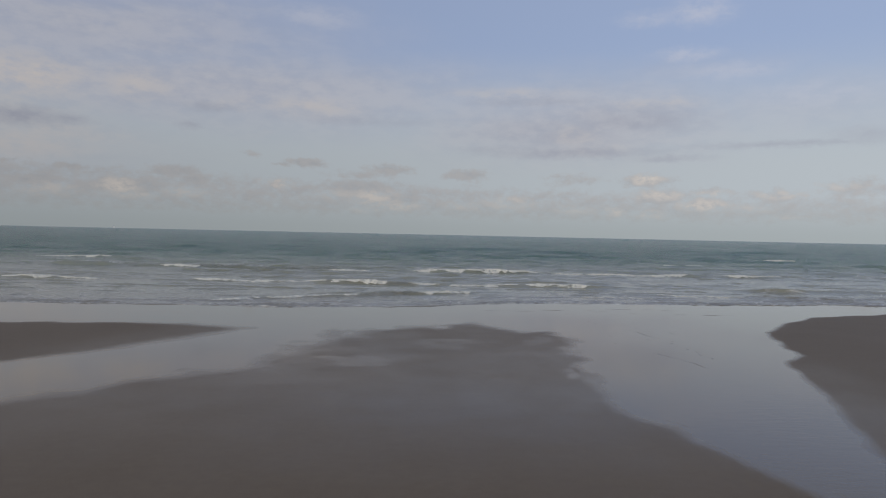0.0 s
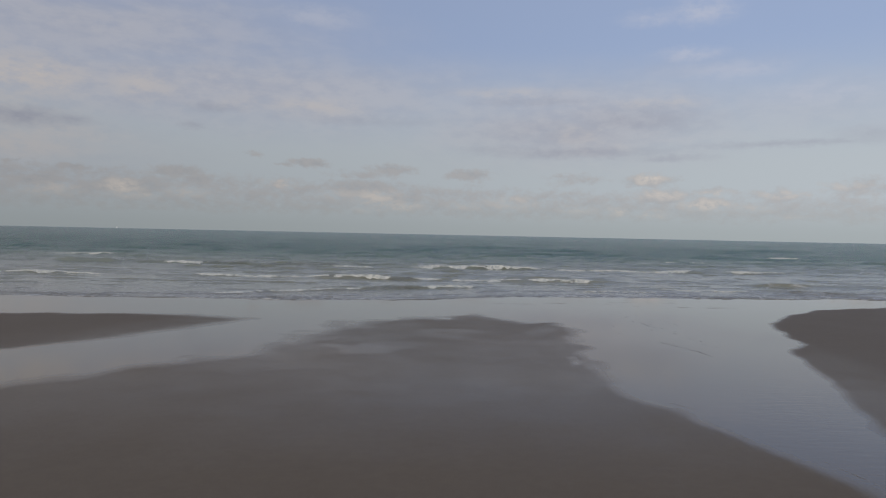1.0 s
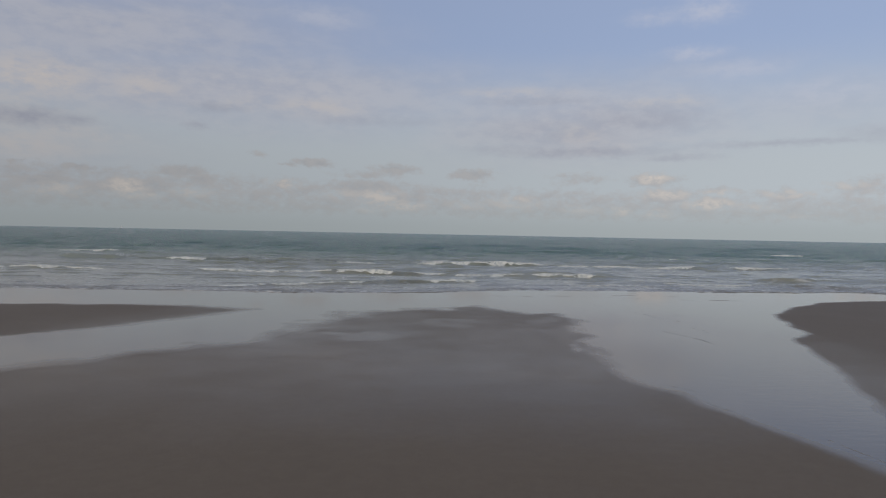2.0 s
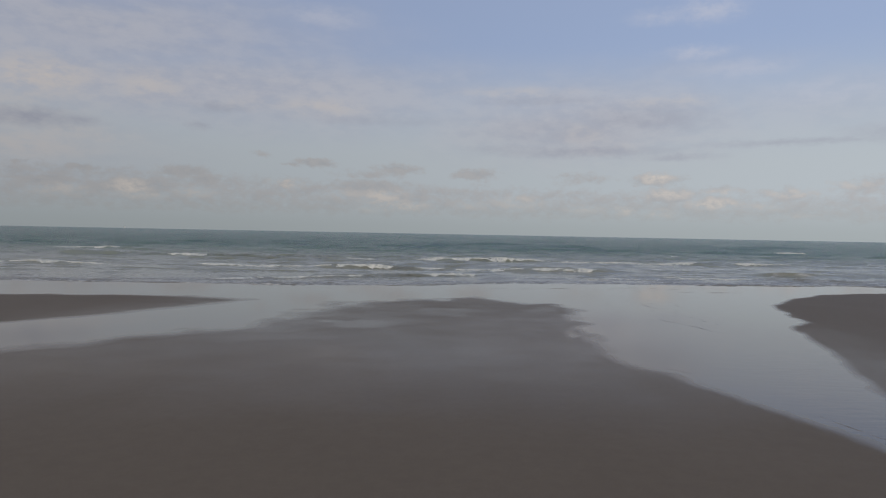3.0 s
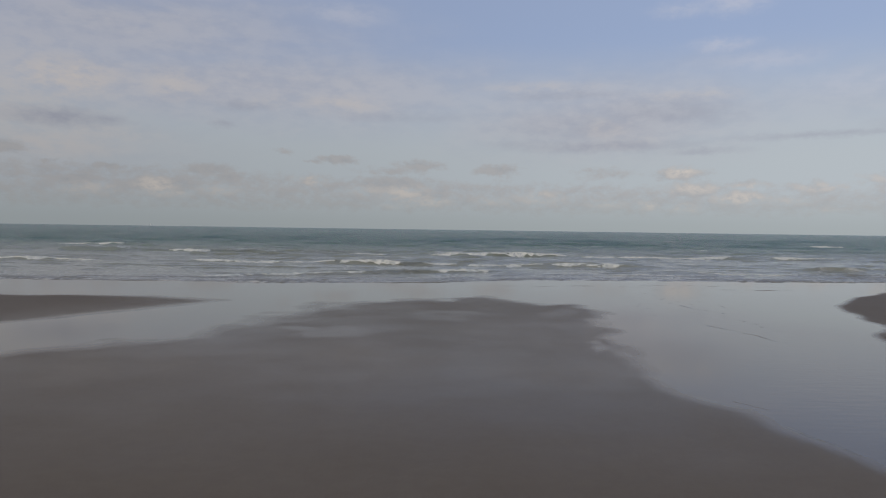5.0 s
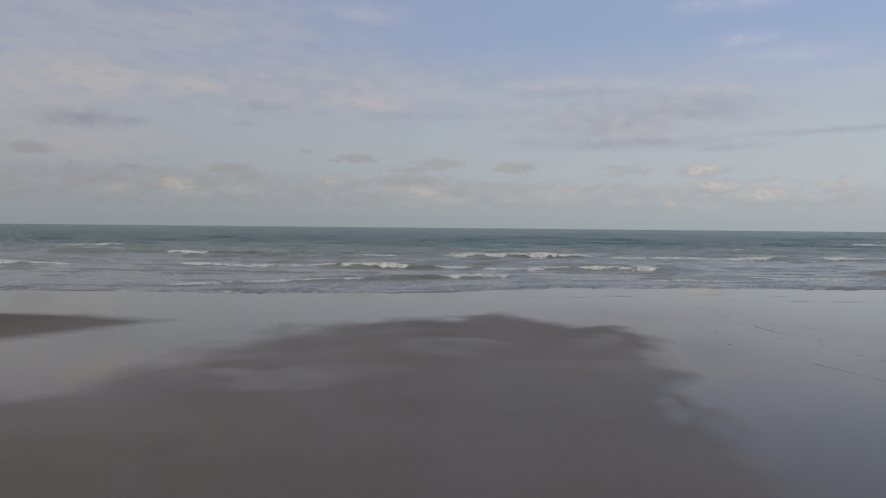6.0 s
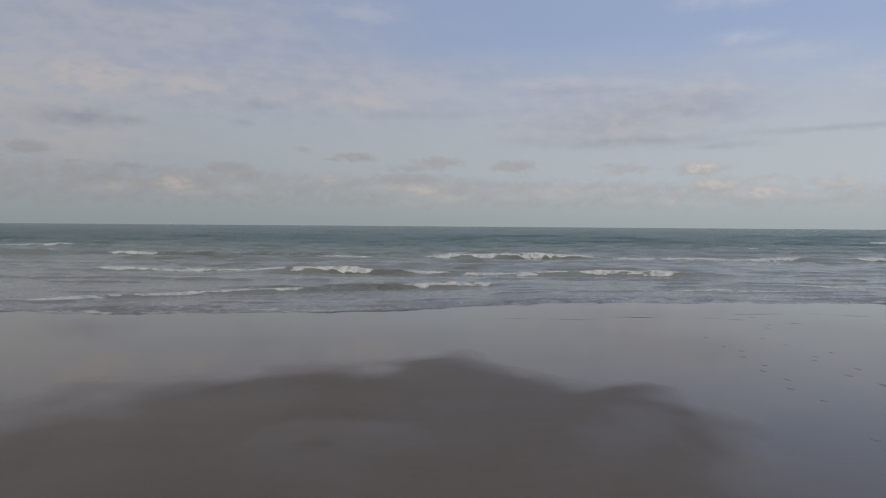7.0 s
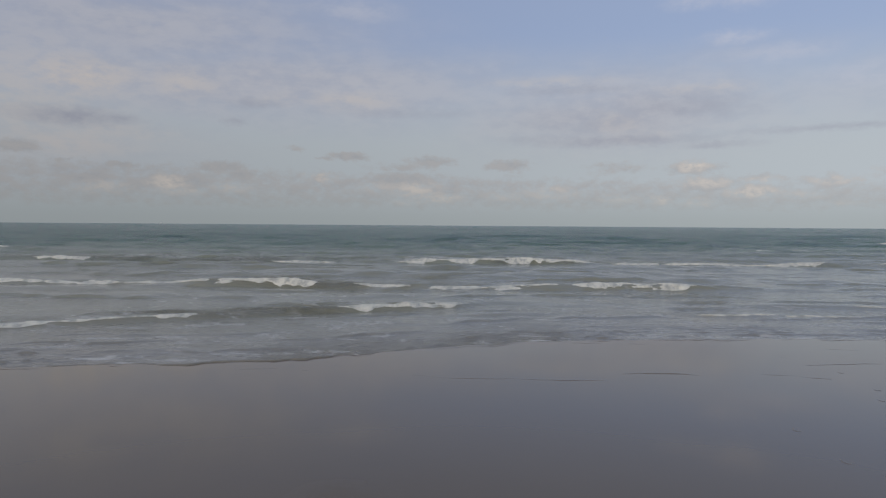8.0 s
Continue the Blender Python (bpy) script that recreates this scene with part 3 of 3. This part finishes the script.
beach()
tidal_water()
sea()
LONG, SHORT, LOW = "long white foaming crest of a breaking wave", "short white curl of a small breaking wave", "low ragged line of foam on a spent wave"
for number, x0, x1, roll, label in (
        (8, -29.6, -25.2, 0.16, SHORT), (8, -12.0, -7.4, 0.17, SHORT), (8, -3.4, 2.6, 0.06, LOW), (8, 2.4, 10.8, 0.08, LOW), (8, 11.6, 17.0, 0.10, SHORT), (8, 15.2, 26.6, 0.15, LONG),
        (8, 30.0, 37.0, 0.10, LONG),
        (6, -19.5, -13.0, 0.07, LOW), (6, -13.2, -3.8, 0.08, LONG), (6, -2.6, 3.2, 0.10, LONG), (6, 3.0, 6.0, 0.05, LOW), (6, 6.4, 11.6, 0.08, LONG), (6, -38.0, -26.0, 0.12, LONG),
        (0, -13.0, -8.2, 0.09, LONG), (0, -8.4, -5.0, 0.06, LOW), (0, -1.8, 2.4, 0.045, LOW), (3, 9.0, 14.0, 0.035, LOW), (4, 15.0, 22.0, 0.04, LOW),
        (10, -52.0, -41.0, 0.16, LONG), (11, 33.0, 40.0, 0.16, LONG), (12, 60.0, 66.0, 0.2, SHORT)):
    breaking_wave(CRESTS[number], x0, x1, roll, label, 200 + int(x0 * 10) % 97)


# ---- marks on the wet flat ----


def footprint_mesh():
    """A worn print: a low rim round a shallow hollow, heel to toe along y."""
    rings, around = 7, 24
    t = np.linspace(0, 2 * math.pi, around + 1)
    r = np.linspace(0.0, 1.0, rings)
    R, T = np.meshgrid(r, t, indexing="ij")
    waist = 1 - 0.28 * np.exp(-((np.sin(T) * R + 0.1) / 0.35) ** 2)
    X = 0.085 * R * np.cos(T) * waist
    Y = 0.19 * R * np.sin(T)
    Z = -0.012 + 0.016 * np.exp(-((R - 0.66) / 0.24) ** 2) * (0.45 + 0.55 * np.sin(T + 0.6)) + 0.004 * fbm(X / 0.03, Y / 0.03, 77, 3)
    Z = np.where(R > 0.97, -0.02, 0.6 * Z)
    return X, Y, Z


def footprints():
    X, Y, Z = footprint_mesh()
    first = None
    dice = random.Random(8)
    trails = (((9.4, 38.0), (8.8, 30.2)), ((8.8, 30.2), (9.2, 22.0)), ((8.4, 33.6), (8.3, 26.0)), ((7.2, 33.8), (6.7, 25.0)))
    for (ax, ay), (bx, by) in trails:
        run = math.hypot(bx - ax, by - ay)
        turn = math.degrees(math.atan2(-(bx - ax), by - ay))
        for k in range(int(run / 0.66)):
            if dice.random() < 0.3:
                continue
            f = (k + dice.uniform(-0.2, 0.2)) * 0.66 / run
            side = (0.11 if k % 2 else -0.11) + dice.uniform(-0.05, 0.05)
            x, y = ax + (bx - ax) * f + side, ay + (by - ay) * f
            z = float(sand_height(np.array([x]), np.array([y]))[0])
            m = pose(x, y, max(z, -0.001) + 0.002, 0, 0, turn + dice.uniform(-14, 14))
            if first is None:
                first = tagged(grid_mesh("footprint", X, Y, Z, DAMP), "shallow worn footprint pressed into wet sand", "footprint", "trail of footprints")
                first.matrix_basis = m
            else:
                copy_thing(first, m)


def sand_line(name, ax, ay, bx, by, bow, seed, rest, label, group):
    """A thin broken ridge of sand from a to b."""
    run = math.hypot(bx - ax, by - ay)
    n = int(run / 0.05)
    f = np.linspace(0, 1, n)
    side = bow * np.sin(f * math.pi) + 0.10 * fbm(f * run / 0.7, 0 * f, seed, 4) + 0.25 * fbm(f * run / 3.0, 0 * f, seed + 3, 3)
    ux, uy = (bx - ax) / run, (by - ay) / run
    v = np.linspace(-1, 1, 7)[:, None]
    wide = 0.022 + 0.014 * fbm(f * run / 0.5, 0 * f, seed + 9, 3)
    off = side[None, :] + v * wide[None, :]
    X, Y = ax + ux * f[None, :] * run - uy * off, ay + uy * f[None, :] * run + ux * off
    tall = 0.011 * np.maximum(0.0, fbm(f * run / 0.9, 0 * f, seed + 5, 4) + rest)
    Z = np.maximum(sand_height(X, Y), -0.001) - 0.002 + tall[None, :] * (1 - v ** 2) - 0.012 * (np.abs(v) > 0.99)
    return tagged(grid_mesh(name, X, Y, Z, DAMP), label, "sand ridge", group, "stuff")


def swash_edge(x0, x1, seed):
    """The thin lip of sand and froth at the end of the swash."""
    x = np.arange(x0, x1, 0.05)
    v = np.linspace(-1, 1, 7)[:, None]
    ends = smooth(x, x0, x0 + 0.6) * smooth(x, x1, x1 - 0.6)
    wide = (0.035 + 0.02 * line_noise(x, 0.6, 0, seed, 3)) * ends + 0.004
    X = x[None, :] + 0 * v
    Y = (shore(x) - 0.10 + 0.05 * line_noise(x, 0.5, 0, seed + 4, 3))[None, :] + v * wide[None, :]
    tall = ends * 0.011 * np.maximum(0.0, line_noise(x, 0.8, 0, seed + 9, 4) + 0.2)
    Z = np.maximum(sand_height(X, Y), -0.001) - 0.002 + tall[None, :] * (1 - v ** 2) - 0.012 * (np.abs(v) > 0.99)
    return tagged(grid_mesh("swash_edge", X, Y, Z, DAMP), "thin dark broken lip of sand where a spent wave ends", "sand ridge", "swash marks", "stuff")


footprints()
for x0, x1, seed in ((-22.0, -13.0, 301), (-12.4, -5.0, 302), (-4.6, 1.2, 303), (1.4, 6.0, 304), (6.6, 13.0, 305), (13.6, 24.0, 306)):
    swash_edge(x0, x1, seed)
for ax, ay, bx, by, bow, seed in ((-0.2, 36.7, 2.2, 36.7, 0.1, 1), (1.6, 36.4, 6.2, 36.4, -0.2, 2), (5.4, 36.9, 9.0, 36.9, 0.2, 3), (8.4, 37.9, 13.5, 37.9, 0.3, 4),
                                  (10.0, 36.4, 17.0, 36.4, -0.3, 6), (9.0, 39.0, 14.0, 37.4, 0.2, 7), (-1.6, 36.5, 0.2, 36.6, 0.05, 8), (4.9, 40.1, 11.5, 39.7, 0.25, 9)):
    sand_line("swash_mark", ax, ay, bx, by, bow, seed, 0.18, "thin dark line of sand left by a wave", "swash marks")
for ax, ay, bx, by, bow, seed in ((4.75, 15.6, 5.65, 12.5, 0.05, 41), (5.7, 12.5, 6.75, 9.0, -0.05, 42), (5.1, 15.0, 6.1, 12.0, 0.05, 43), (6.4, 11.2, 7.0, 9.0, 0.0, 44)):
    sand_line("bank_lip", ax, ay, bx, by, bow, seed, 0.05, "thin broken lip of sand along the wet foot of a bank", "bank lips")
for ax, ay, bx, by, bow, seed in ((8.4, 30.5, 8.7, 27.4, 0.1, 21), (9.6, 30.6, 9.9, 27.5, 0.1, 24), (6.5, 25.8, 8.5, 20.8, 0.15, 25), (8.7, 29.2, 9.1, 25.6, -0.1, 26)):
    sand_line("drift_line", ax, ay, bx, by, bow, seed, -0.05, "faint ridge of sand drawn out by running water", "drift lines")


# ---- far sails ----


def part(name, verts, faces, mat, parent, label=""):
    me = bpy.data.meshes.new(name)
    me.from_pydata(verts, [], faces)
    me.materials.append(mat)
    ob = new(name, me)
    ob.parent = parent
    return tagged(ob, label)


def sailing_boat(x, y, turn, size):
    boat = new("sailing_boat")
    long, beam, rows = 4.2 * size, 1.3 * size, 9
    verts, faces = [], []
    for i in range(rows):
        f = i / (rows - 1) * 2 - 1
        b = beam * (1 - max(0.0, f) ** 2.2) * (0.8 if f < -0.9 else 1.0)
        verts += [(f * long, -b, 1.0 * size), (f * long, -b * 0.55, -0.2 * size), (f * long, b * 0.55, -0.2 * size), (f * long, b, 1.0 * size)]
    for i in range(rows - 1):
        a = i * 4
        faces += [(a + k, a + k + 1, a + k + 5, a + k + 4) for k in range(3)] + [(a + 3, a, a + 4, a + 7)]
    faces.append((0, 3, 2, 1))
    part("hull", verts, faces, HULL, boat, "white hull")
    ring = [(0.07 * size * math.cos(k * math.pi / 4), 0.07 * size * math.sin(k * math.pi / 4)) for k in range(8)]
    verts = [(a + 0.6 * size, b, 0.8 * size) for a, b in ring] + [(a + 0.6 * size, b, 12.5 * size) for a, b in ring]
    part("mast", verts, [(k, (k + 1) % 8, 8 + (k + 1) % 8, 8 + k) for k in range(8)] + [tuple(range(8, 16))], MAST, boat)

    def sail(name, foot, tack, head, belly):
        n, vs, fs = 8, [], []
        for side in (0.02, -0.02):
            for i in range(n + 1):
                t = i / n
                for j in range(n + 1):
                    q = j / n * (1 - t)
                    vs.append(((tack + (head[0] - tack) * t + (foot - tack) * q) * size, (belly * math.sin(math.pi * j / n) * (1 - t) + side) * size, (1.7 + (head[1] - 1.7) * t) * size))
        for s0 in (0, (n + 1) ** 2):
            for i in range(n):
                for j in range(n):
                    a = s0 + i * (n + 1) + j
                    fs.append((a, a + 1, a + n + 2, a + n + 1))
        part(name, vs, fs, SAIL, boat)

    sail("mainsail", -3.6, 0.45, (0.5, 12.2), 0.55)
    sail("jib", 0.9, 3.9, (0.75, 10.4), 0.4)
    boat.matrix_basis = pose(x, y, 0.0, 0, 4, turn)
    return tagged(boat, "small white sailing boat far out at sea", "boat", "sailing boats")


sailing_boat(-1560.0, 2050.0, 50.0, 1.15)
sailing_boat(-1400.0, 2900.0, 20.0, 0.9)
